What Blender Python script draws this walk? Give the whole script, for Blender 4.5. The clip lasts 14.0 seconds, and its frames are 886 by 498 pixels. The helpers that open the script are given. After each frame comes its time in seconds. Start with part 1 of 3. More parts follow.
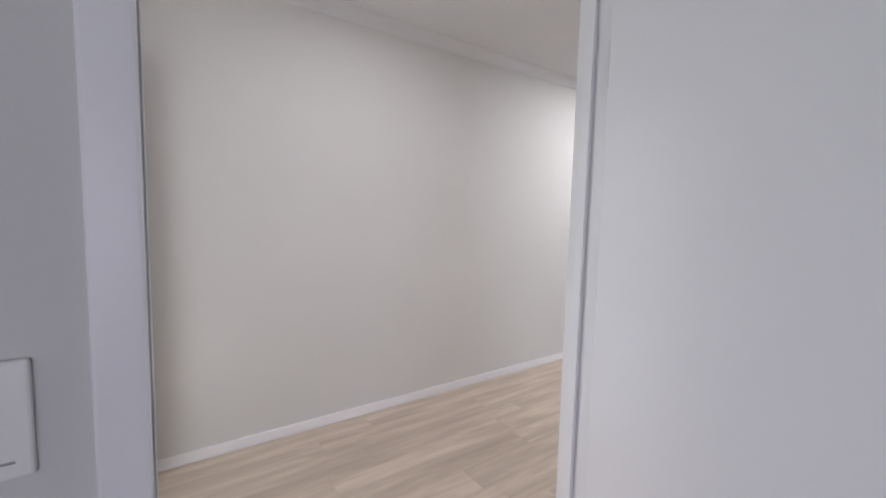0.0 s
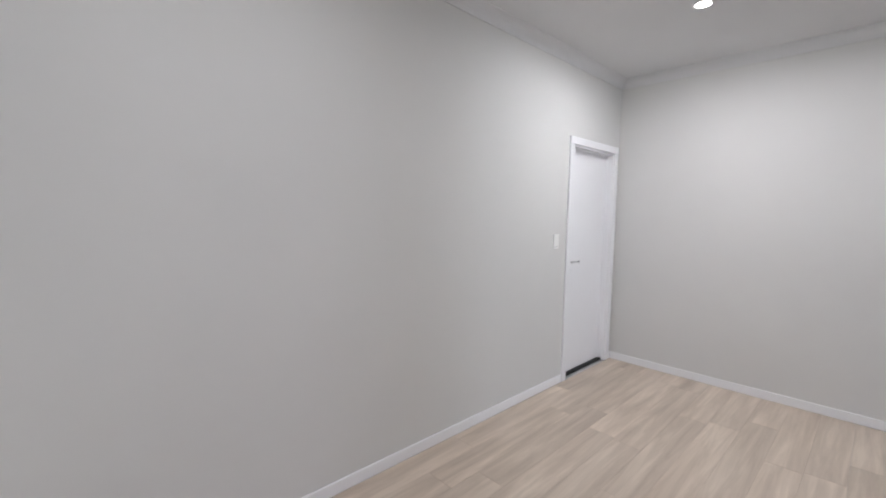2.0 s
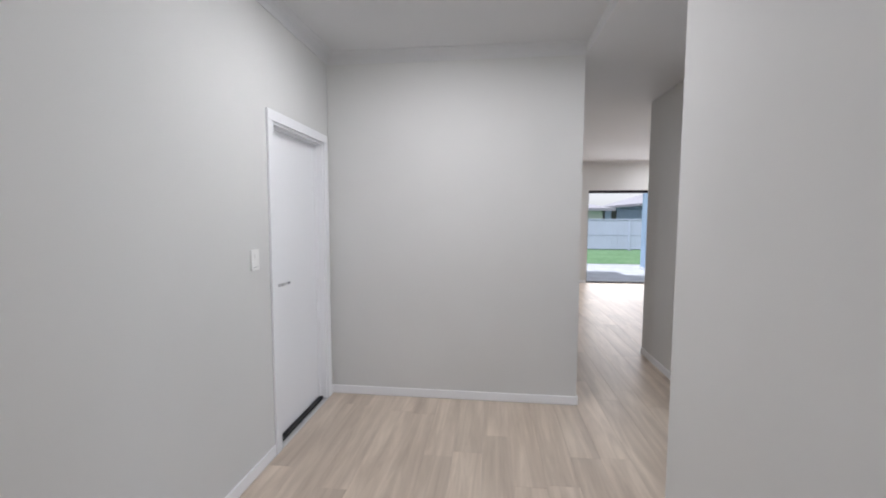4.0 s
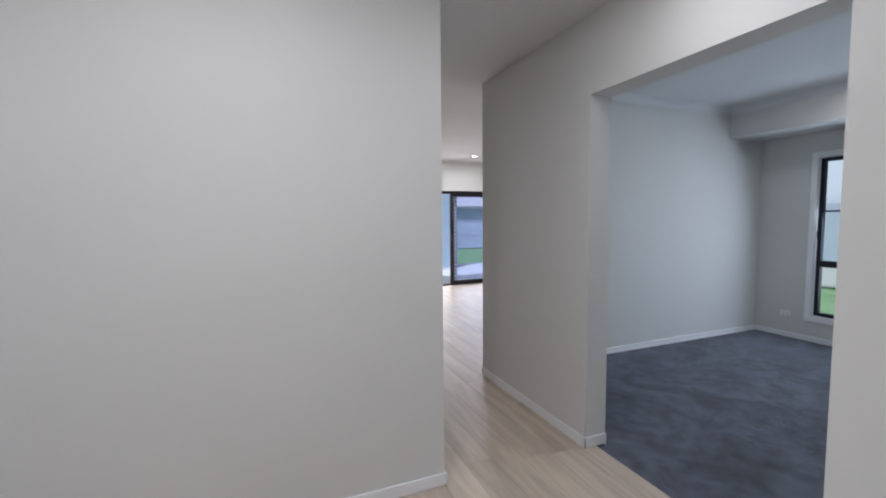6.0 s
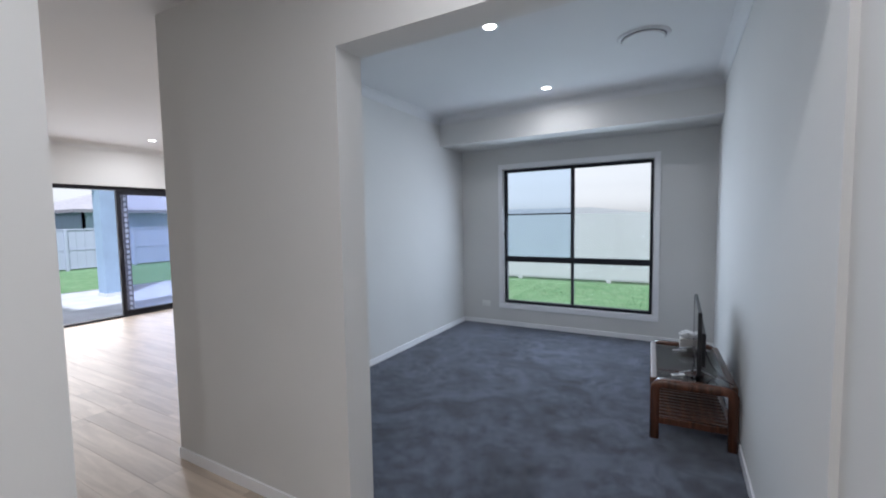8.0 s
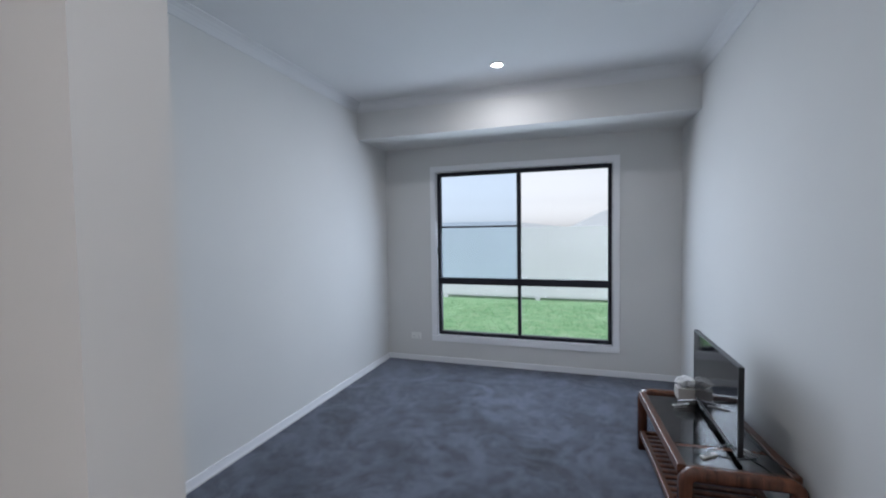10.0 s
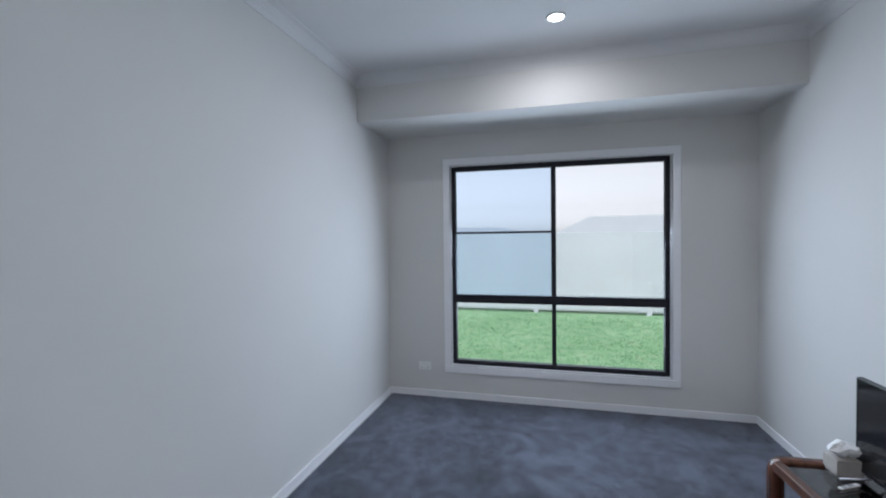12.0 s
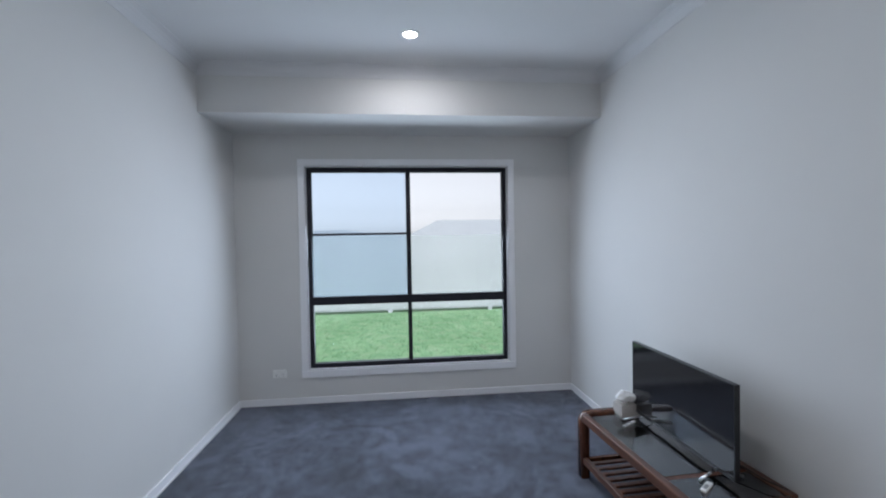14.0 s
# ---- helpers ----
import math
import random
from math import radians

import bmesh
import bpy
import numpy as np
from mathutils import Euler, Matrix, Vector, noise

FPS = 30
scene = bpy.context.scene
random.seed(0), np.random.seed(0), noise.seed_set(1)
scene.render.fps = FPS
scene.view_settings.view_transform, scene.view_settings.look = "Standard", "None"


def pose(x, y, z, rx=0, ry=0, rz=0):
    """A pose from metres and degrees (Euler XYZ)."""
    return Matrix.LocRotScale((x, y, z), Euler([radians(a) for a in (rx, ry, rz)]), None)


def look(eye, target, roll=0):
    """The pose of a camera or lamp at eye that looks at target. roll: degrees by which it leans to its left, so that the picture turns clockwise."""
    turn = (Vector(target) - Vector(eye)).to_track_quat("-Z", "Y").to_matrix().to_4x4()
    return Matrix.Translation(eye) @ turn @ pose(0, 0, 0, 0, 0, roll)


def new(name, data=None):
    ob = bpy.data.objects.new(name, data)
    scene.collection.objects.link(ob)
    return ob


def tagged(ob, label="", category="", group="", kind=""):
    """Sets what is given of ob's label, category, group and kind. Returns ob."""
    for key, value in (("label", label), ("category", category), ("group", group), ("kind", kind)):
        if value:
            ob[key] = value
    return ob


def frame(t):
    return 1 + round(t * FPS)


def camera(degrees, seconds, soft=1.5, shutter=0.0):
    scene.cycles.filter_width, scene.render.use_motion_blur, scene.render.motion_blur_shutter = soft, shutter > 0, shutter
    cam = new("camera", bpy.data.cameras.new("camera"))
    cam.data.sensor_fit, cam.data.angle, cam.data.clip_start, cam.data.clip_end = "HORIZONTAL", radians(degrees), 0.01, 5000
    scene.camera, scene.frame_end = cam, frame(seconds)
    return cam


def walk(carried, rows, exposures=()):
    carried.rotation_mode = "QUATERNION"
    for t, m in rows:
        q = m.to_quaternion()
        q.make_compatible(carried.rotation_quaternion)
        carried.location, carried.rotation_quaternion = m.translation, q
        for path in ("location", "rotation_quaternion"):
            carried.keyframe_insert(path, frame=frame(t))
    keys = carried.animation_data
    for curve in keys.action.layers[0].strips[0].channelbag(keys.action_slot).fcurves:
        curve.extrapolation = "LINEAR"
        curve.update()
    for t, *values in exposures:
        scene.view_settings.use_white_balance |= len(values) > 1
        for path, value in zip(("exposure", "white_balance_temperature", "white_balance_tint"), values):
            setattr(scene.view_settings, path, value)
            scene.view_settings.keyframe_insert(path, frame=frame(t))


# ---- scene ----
cam = camera(93.4, 14.0, soft=2.0)
PATH = [
    (0, (2.65, 0.918, 1.455), (1.03, 2.071, 1.282), 1.4),
    (0.2, (2.582, 0.964, 1.454), (0.936, 2.084, 1.264), 1.4),
    (0.4, (2.469, 1.027, 1.45), (0.804, 2.118, 1.266), 1.3),
    (0.5, (2.429, 1.047, 1.448), (0.761, 2.135, 1.267), 1.3),
    (0.6, (2.373, 1.08, 1.446), (0.701, 2.164, 1.272), 1.2),
    (0.8, (2.285, 1.132, 1.442), (0.619, 2.225, 1.278), 1.1),
    (1, (2.198, 1.2, 1.444), (0.538, 2.304, 1.281), 1.2),
    (1.2, (2.116, 1.267, 1.457), (0.47, 2.39, 1.28), 1.3),
    (1.5, (2.015, 1.352, 1.457), (0.391, 2.506, 1.284), 0.9),
    (2, (1.831, 1.488, 1.449), (0.387, 2.861, 1.277), 0.9),
    (2.5, (1.649, 1.6, 1.452), (0.54, 3.256, 1.286), 0.7),
    (3, (1.5, 1.783, 1.48), (0.791, 3.644, 1.293), 0.5),
    (3.2, (1.449, 1.883, 1.484), (0.86, 3.785, 1.298), 0.4),
    (5.3, (1.195, 3.155, 1.453), (1.507, 5.126, 1.318), -0.4),
    (5.5, (1.182, 3.286, 1.455), (1.61, 5.235, 1.318), -0.5),
    (5.8, (1.15, 3.46, 1.455), (1.785, 5.351, 1.312), -0.4),
    (6, (1.148, 3.574, 1.455), (1.903, 5.421, 1.312), -0.5),
    (6.5, (1.194, 3.81, 1.447), (2.197, 5.534, 1.295), -0.5),
    (7, (1.286, 4.035, 1.461), (2.575, 5.556, 1.303), -0.6),
    (7.5, (1.383, 4.191, 1.448), (2.953, 5.423, 1.303), -0.9),
    (8, (1.562, 4.313, 1.44), (3.299, 5.295, 1.305), -1.0),
    (8.2, (1.646, 4.355, 1.437), (3.415, 5.281, 1.316), -1.1),
    (10.3, (2.654, 4.977, 1.443), (4.559, 5.579, 1.364), -0.6),
    (10.5, (2.745, 5.041, 1.446), (4.653, 5.635, 1.366), -0.5),
    (11, (2.955, 5.247, 1.471), (4.875, 5.8, 1.406), -0.7),
    (11.5, (3.129, 5.408, 1.461), (5.057, 5.936, 1.404), -0.6),
    (12, (3.221, 5.533, 1.454), (5.159, 6.026, 1.406), -0.7),
    (12.5, (3.21, 5.614, 1.445), (5.177, 5.97, 1.407), -0.6),
    (13, (3.187, 5.615, 1.449), (5.181, 5.768, 1.409), -0.8),
    (13.5, (3.158, 5.613, 1.445), (5.157, 5.579, 1.402), -0.9),
    (14, (3.111, 5.574, 1.441), (5.1, 5.371, 1.397), -1.0),
]
EXPOSURES = [(0, 0.45, 6350, 16), (1, 0.26, 6270, 15), (2.5, 0.34, 6150, 12), (3, 0.34, 6140, 12), (5.3, 0.02, 6100, 11), (8, 0.3, 6000, 11), (10.5, 0.35, 6040, 12), (14, 0.35, 6040, 12)]  # seconds, stops, kelvin, tint
walk(cam, [(t, look(eye, target, roll)) for t, eye, target, roll in PATH], EXPOSURES)

# ---- light ----
world = bpy.data.worlds.new("world")
scene.world = world
world.use_nodes = True
wn = world.node_tree
sky = wn.nodes.new("ShaderNodeTexSky")
sky.sky_type = "NISHITA"
sky.sun_disc = False
sky.sun_elevation, sky.sun_rotation = radians(52), radians(225)
grey = wn.nodes.new("ShaderNodeHueSaturation")
grey.inputs["Saturation"].default_value = 0.06
wn.links.new(sky.outputs[0], grey.inputs["Color"])
wn.links.new(grey.outputs[0], wn.nodes["Background"].inputs[0])
wn.nodes["Background"].inputs[1].default_value = 0.13
sun = new("sun", bpy.data.lights.new("sun", "SUN"))
sun.data.energy, sun.data.angle, sun.data.color = 4.0, radians(3), (1, 0.96, 0.9)
sun.matrix_world = look((-8, -8, 14.5), (0, 0, 0))

CEIL_Z = 2.745
SOFFIT_Z = 2.66
LIVING_Z = 2.68
LAMP_W = 15.0


def area_lamp(name, eye, target, sx, sy, power, color):
    l = new(name, bpy.data.lights.new(name, "AREA"))
    l.data.shape, l.data.size, l.data.size_y = "RECTANGLE", sx, sy
    l.data.energy, l.data.color = power, color
    l.matrix_world = look(eye, target)
    return l


media_light = area_lamp("window_light_media", (7.072, 5.49, 1.25), (4, 5.49, 0.3), 1.8, 1.75, 35, (0.76, 0.875, 1))
media_light.data.spread = radians(168)
area_lamp("window_light_living", (5.15, 12.25, 1.05), (5.15, 0, 0.9), 3.4, 2.0, 66, (1, 0.955, 0.93))
area_lamp("window_light_bedroom", (3.6, -2.3, 1.4), (3.4, 4, 1.2), 1.8, 1.4, 4, (0.9, 0.86, 1))
# Added fill at an unseen east opening, to brighten the bedroom door's surround.
area_lamp("fill_light_bedroom_side", (6.05, -0.4, 1.4), (2.1, 0.6, 1.2), 1.8, 1.4, 25, (0.91, 0.87, 1))
area_lamp("doorway_light", (0.87, -0.12, 1.05), (0.87, 5, 1.0), 0.8, 2.0, 8, (0.9, 0.94, 1))


# ---- materials ----
def base_mat(name):
    m = bpy.data.materials.new(name)
    m.use_nodes = True
    nt = m.node_tree
    return m, nt, nt.nodes["Principled BSDF"]


def tex(nt, kind, scale, **vals):
    n = nt.nodes.new(kind)
    n.inputs["Scale"].default_value = scale
    for k, v in vals.items():
        n.inputs[k].default_value = v
    return n


def coords(nt, out="Object", scale=(1, 1, 1), shift=None):
    tc = nt.nodes.new("ShaderNodeTexCoord")
    mp = nt.nodes.new("ShaderNodeMapping")
    mp.inputs["Scale"].default_value = scale
    nt.links.new(tc.outputs[out], mp.inputs["Vector"])
    if shift is not None:
        nt.links.new(shift, mp.inputs["Location"])
    return mp.outputs[0]


def ramp(nt, fac, stops):
    r = nt.nodes.new("ShaderNodeValToRGB")
    while len(r.color_ramp.elements) < len(stops):
        r.color_ramp.elements.new(0.5)
    for e, (p, c) in zip(r.color_ramp.elements, stops):
        e.position, e.color = p, (*c, 1)
    nt.links.new(fac, r.inputs[0])
    return r.outputs[0]


def bump(nt, b, height, strength, distance):
    n = nt.nodes.new("ShaderNodeBump")
    n.inputs["Strength"].default_value, n.inputs["Distance"].default_value = strength, distance
    nt.links.new(height, n.inputs["Height"])
    nt.links.new(n.outputs[0], b.inputs["Normal"])


def mottled(name, color, rough, vary=0.04, scale=1.3, grain=220, relief=0.15, metallic=0.0, coat=0.0, wobble=0.06):
    """A painted or plain surface with faint large blotches, fine grain and a slightly uneven gloss."""
    m, nt, b = base_mat(name)
    v = coords(nt)
    big = tex(nt, "ShaderNodeTexNoise", scale, Detail=4)
    nt.links.new(v, big.inputs["Vector"])
    lo = tuple(c * (1 - vary) for c in color)
    hi = tuple(min(1, c * (1 + vary)) for c in color)
    nt.links.new(ramp(nt, big.outputs["Fac"], [(0.3, lo), (0.7, hi)]), b.inputs["Base Color"])
    fine = tex(nt, "ShaderNodeTexNoise", grain, Detail=2)
    nt.links.new(v, fine.inputs["Vector"])
    bump(nt, b, fine.outputs["Fac"], relief, 0.0006)
    mr = nt.nodes.new("ShaderNodeMapRange")
    mr.inputs["To Min"].default_value, mr.inputs["To Max"].default_value = max(0, rough - wobble), min(1, rough + wobble)
    nt.links.new(big.outputs["Fac"], mr.inputs["Value"])
    nt.links.new(mr.outputs[0], b.inputs["Roughness"])
    b.inputs["Metallic"].default_value = metallic
    b.inputs["Coat Weight"].default_value = coat
    return m


def wood(name, dark, light, rough, along="x", per_object=False, scale=1.0):
    """Wood with grain along one axis of the object, knots and slow changes of tone."""
    m, nt, b = base_mat(name)
    info = nt.nodes.new("ShaderNodeObjectInfo")
    mul = nt.nodes.new("ShaderNodeVectorMath")
    mul.operation = "SCALE"
    mul.inputs[0].default_value = (37, 91, 53)
    nt.links.new(info.outputs["Random"], mul.inputs["Scale"])
    st = {"x": (0.9, 14, 14), "y": (9, 0.7, 9), "z": (14, 14, 0.9)}[along]
    v = coords(nt, "Object", tuple(s * scale for s in st), mul.outputs[0] if per_object else None)
    g = tex(nt, "ShaderNodeTexNoise", 1.6, Detail=7, Roughness=0.62, Distortion=0.5)
    nt.links.new(v, g.inputs["Vector"])
    v2 = coords(nt, "Object", tuple(s * scale * 0.18 for s in (8, 4, 8) if True) if along == "y" else (1.2, 1.2, 1.2), mul.outputs[0] if per_object else None)
    k = tex(nt, "ShaderNodeTexNoise", 1.4, Detail=3)
    nt.links.new(v2, k.inputs["Vector"])
    mid = tuple((a + c) / 2 for a, c in zip(dark, light))
    col = ramp(nt, g.outputs["Fac"], [(0.28, dark), (0.5, mid), (0.68, light)])
    mix = nt.nodes.new("ShaderNodeMix")
    mix.data_type, mix.blend_type = "RGBA", "MULTIPLY"
    mix.inputs["Factor"].default_value = 0.5
    nt.links.new(col, mix.inputs["A"])
    nt.links.new(ramp(nt, k.outputs["Fac"], [(0.35, (0.76, 0.75, 0.75)), (0.6, (1, 1, 1))]), mix.inputs["B"])
    out = mix.outputs["Result"]
    if per_object:
        hs = nt.nodes.new("ShaderNodeHueSaturation")
        mr = nt.nodes.new("ShaderNodeMapRange")
        mr.inputs["To Min"].default_value, mr.inputs["To Max"].default_value = 0.92, 1.06
        nt.links.new(info.outputs["Random"], mr.inputs["Value"])
        nt.links.new(mr.outputs[0], hs.inputs["Value"])
        nt.links.new(out, hs.inputs["Color"])
        out = hs.outputs[0]
    nt.links.new(out, b.inputs["Base Color"])
    b.inputs["Roughness"].default_value = rough
    bump(nt, b, g.outputs["Fac"], 0.12, 0.001)
    return m


def carpet_mat():
    m, nt, b = base_mat("carpet_pile")
    v = coords(nt)
    big = tex(nt, "ShaderNodeTexNoise", 2.4, Detail=5, Roughness=0.6, Distortion=1.2)
    mid = tex(nt, "ShaderNodeTexNoise", 11, Detail=4, Roughness=0.7)
    fine = tex(nt, "ShaderNodeTexNoise", 420, Detail=2)
    for n in (big, mid, fine):
        nt.links.new(v, n.inputs["Vector"])
    add = nt.nodes.new("ShaderNodeMath")
    add.operation = "ADD"
    nt.links.new(big.outputs["Fac"], add.inputs[0])
    sc = nt.nodes.new("ShaderNodeMath")
    sc.operation = "MULTIPLY"
    sc.inputs[1].default_value = 0.7
    nt.links.new(mid.outputs["Fac"], sc.inputs[0])
    nt.links.new(sc.outputs[0], add.inputs[1])
    nt.links.new(ramp(nt, add.outputs[0], [(0.60, (0.031, 0.036, 0.049)), (0.80, (0.062, 0.071, 0.097)), (1.02, (0.110, 0.124, 0.166))]), b.inputs["Base Color"])
    b.inputs["Roughness"].default_value = 1
    b.inputs["Sheen Weight"].default_value = 0.25
    b.inputs["Specular IOR Level"].default_value = 0.1
    bump(nt, b, fine.outputs["Fac"], 0.8, 0.004)
    return m


def grass_mat():
    m, nt, b = base_mat("lawn")
    v = coords(nt)
    big = tex(nt, "ShaderNodeTexNoise", 0.9, Detail=5, Roughness=0.7)
    fine = tex(nt, "ShaderNodeTexNoise", 5, Detail=4, Roughness=0.6)
    for n in (big, fine):
        nt.links.new(v, n.inputs["Vector"])
    c1 = ramp(nt, fine.outputs["Fac"], [(0.3, (0.12, 0.25, 0.13)), (0.5, (0.165, 0.31, 0.165)), (0.72, (0.24, 0.33, 0.22))])
    c2 = ramp(nt, big.outputs["Fac"], [(0.35, (0.72, 0.8, 0.72)), (0.65, (1, 1, 1))])
    mix = nt.nodes.new("ShaderNodeMix")
    mix.data_type, mix.blend_type = "RGBA", "MULTIPLY"
    mix.inputs["Factor"].default_value = 1
    nt.links.new(c1, mix.inputs["A"])
    nt.links.new(c2, mix.inputs["B"])
    nt.links.new(mix.outputs["Result"], b.inputs["Base Color"])
    b.inputs["Roughness"].default_value = 0.9
    bump(nt, b, fine.outputs["Fac"], 0.2, 0.02)
    return m


def glass_mat(name, tint=(1, 1, 1), ior=1.45):
    m, nt, b = base_mat(name)
    nt.nodes.remove(b)
    tr = nt.nodes.new("ShaderNodeBsdfTransparent")
    tr.inputs[0].default_value = (*tint, 1)
    gl = nt.nodes.new("ShaderNodeBsdfGlossy")
    gl.inputs["Roughness"].default_value = 0.01
    fr = nt.nodes.new("ShaderNodeFresnel")
    fr.inputs[0].default_value = ior
    mx = nt.nodes.new("ShaderNodeMixShader")
    nt.links.new(fr.outputs[0], mx.inputs[0])
    nt.links.new(tr.outputs[0], mx.inputs[1])
    nt.links.new(gl.outputs[0], mx.inputs[2])
    nt.links.new(mx.outputs[0], nt.nodes["Material Output"].inputs[0])
    return m


def glow(name, color, strength):
    m, nt, b = base_mat(name)
    b.inputs["Emission Color"].default_value = (*color, 1)
    b.inputs["Emission Strength"].default_value = strength
    return m


PAINT = mottled("wall_paint", (0.665, 0.66, 0.645), 0.78, vary=0.02, grain=160, relief=0.25)
PAINT.node_tree.nodes["Principled BSDF"].inputs["Specular IOR Level"].default_value = 0.3
WHITE = mottled("white_gloss_paint", (0.85, 0.85, 0.865), 0.3, vary=0.008, scale=1.5, grain=120, relief=0.05, wobble=0.02)
CEILM = mottled("ceiling_paint", (0.69, 0.69, 0.695), 0.85, vary=0.02)
PLANK = wood("oak_vinyl", (0.47, 0.385, 0.305), (0.72, 0.615, 0.505), 0.4, "y", True)
CARPET = carpet_mat()
BLACK = mottled("black_aluminium", (0.02, 0.02, 0.026), 0.6, vary=0.15, scale=8)
BLACK.node_tree.nodes["Principled BSDF"].inputs["Specular IOR Level"].default_value = 0.2
GRASS = grass_mat()
FENCEM = mottled("fence_paint", (0.50, 0.53, 0.59), 0.5, vary=0.05, scale=0.8)
CONCRETE = mottled("patio_concrete", (0.55, 0.58, 0.66), 0.8, vary=0.12, scale=2.5, grain=60, relief=0.5)
PLASTIC = mottled("white_plastic", (0.82, 0.82, 0.8), 0.3, vary=0.02)
GREYPL = mottled("grey_slot_plastic", (0.3, 0.3, 0.31), 0.5)
DUCT = mottled("duct_shade_grey", (0.22, 0.22, 0.24), 0.7)
STEEL = mottled("brushed_steel", (0.62, 0.62, 0.64), 0.28, vary=0.06, scale=20, metallic=1)
CHARCOAL = mottled("charcoal_door_paint", (0.022, 0.025, 0.03), 0.42, vary=0.12, scale=4)
FROST = mottled("frosted_glass", (0.40, 0.46, 0.46), 0.3, vary=0.06, scale=5)
DARKGAP = mottled("black_rubber_and_gap_shade", (0.012, 0.012, 0.012), 0.7)
STANDW = wood("red_brown_wood", (0.05, 0.021, 0.013), (0.19, 0.08, 0.045), 0.3, "x", scale=1.5)
STANDEND = wood("dark_red_brown_wood", (0.045, 0.018, 0.011), (0.18, 0.068, 0.036), 0.26, "z", scale=1.5)
SCREEN = mottled("screen_glass", (0.016, 0.016, 0.018), 0.03, vary=0.05, wobble=0.01)
SCREEN.node_tree.nodes["Principled BSDF"].inputs["Specular IOR Level"].default_value = 0.6
TVBODY = mottled("black_plastic", (0.012, 0.012, 0.014), 0.3, vary=0.1, scale=6)
PAPER = mottled("tissue_paper", (0.85, 0.85, 0.85), 0.9, vary=0.03, scale=20)
BOXM = mottled("beige_card", (0.46, 0.43, 0.40), 0.6, vary=0.08, scale=25)
COLUMNM = mottled("blue_grey_render", (0.27, 0.37, 0.53), 0.8, vary=0.06, scale=3, grain=90, relief=0.6)
ROOFP = mottled("pale_roof", (0.29, 0.32, 0.35), 0.6, vary=0.05, scale=4)
ROOFM = mottled("roof_tiles", (0.40, 0.40, 0.47), 0.7, vary=0.15, scale=4)
HOUSEM = mottled("house_render", (0.50, 0.52, 0.54), 0.8, vary=0.06)
FENCEB = mottled("fence_lavender_paint", (0.37, 0.41, 0.55), 0.5, vary=0.05, scale=0.8)
HOUSEB = mottled("house_blue_render", (0.30, 0.37, 0.54), 0.8, vary=0.06)
FASCIA = mottled("fascia_paint", (0.2, 0.2, 0.25), 0.5)
BRICKM = mottled("brick_dark", (0.10, 0.09, 0.10), 0.85, vary=0.3, scale=30)
MORTAR = mottled("mortar", (0.62, 0.62, 0.62), 0.9)
GLASS = glass_mat("window_glass")
SCREENG = glass_mat("fly_screened_glass", (0.85, 0.91, 0.97))
PATIOG = glass_mat("patio_door_glass", (0.90, 0.93, 1.0))
TABLEG = glass_mat("table_glass", (0.93, 0.95, 0.98), 2.5)
LAMPG = glow("lamp_diffuser", (1, 0.97, 0.94), 14)


# ---- mesh helpers ----
def box(bm, x0, x1, y0, y1, z0, z1):
    vs = [bm.verts.new((x, y, z)) for z in (z0, z1) for x, y in ((x0, y0), (x1, y0), (x1, y1), (x0, y1))]
    for f in ((3, 2, 1, 0), (4, 5, 6, 7), (0, 1, 5, 4), (1, 2, 6, 5), (2, 3, 7, 6), (3, 0, 4, 7)):
        bm.faces.new([vs[i] for i in f])


def soft_box(bm, x0, x1, y0, y1, z0, z1, r=0.003, seg=2):
    sub = bmesh.new()
    box(sub, x0, x1, y0, y1, z0, z1)
    bmesh.ops.bevel(sub, geom=sub.edges[:], offset=r, segments=seg, affect="EDGES", profile=0.5)
    me = bpy.data.meshes.new("tmp")
    sub.to_mesh(me)
    sub.free()
    bm.from_mesh(me)
    bpy.data.meshes.remove(me)


def disc(bm, x, y, z, r, h, n=32, r2=None):
    """An upright round, from z to z + h."""
    bmesh.ops.create_cone(bm, cap_ends=True, segments=n, radius1=r, radius2=r if r2 is None else r2, depth=h, matrix=Matrix.Translation((x, y, z + h / 2)))


def rod(bm, a, b, r, n=12):
    a, b = Vector(a), Vector(b)
    turn = (b - a).to_track_quat("Z", "Y").to_matrix().to_4x4()
    bmesh.ops.create_cone(bm, cap_ends=True, segments=n, radius1=r, radius2=r, depth=(b - a).length, matrix=Matrix.Translation((a + b) / 2) @ turn)


def part(name, bm, material, parent=None, label="", smooth=False):
    me = bpy.data.meshes.new(name)
    bm.normal_update()
    if smooth:
        for f in bm.faces:
            f.smooth = True
    bm.to_mesh(me)
    bm.free()
    me.materials.append(material)
    ob = new(name, me)
    if parent:
        ob.parent = parent
    return tagged(ob, label)


def thing(name, label, category, group="", at=(0, 0, 0), kind="", turn=0):
    ob = new(name)
    ob.matrix_world = pose(*at, 0, 0, turn)
    return tagged(ob, label, category, group, kind)


def boxes(name, rows, material, parent=None, label="", r=0.0):
    bm = bmesh.new()
    for b in rows:
        soft_box(bm, *b, r=r) if r else box(bm, *b)
    return part(name, bm, material, parent, label)


def structure(name, rows, material, label, category="wall"):
    return tagged(boxes(name, rows, material), label, category, "", "structure")


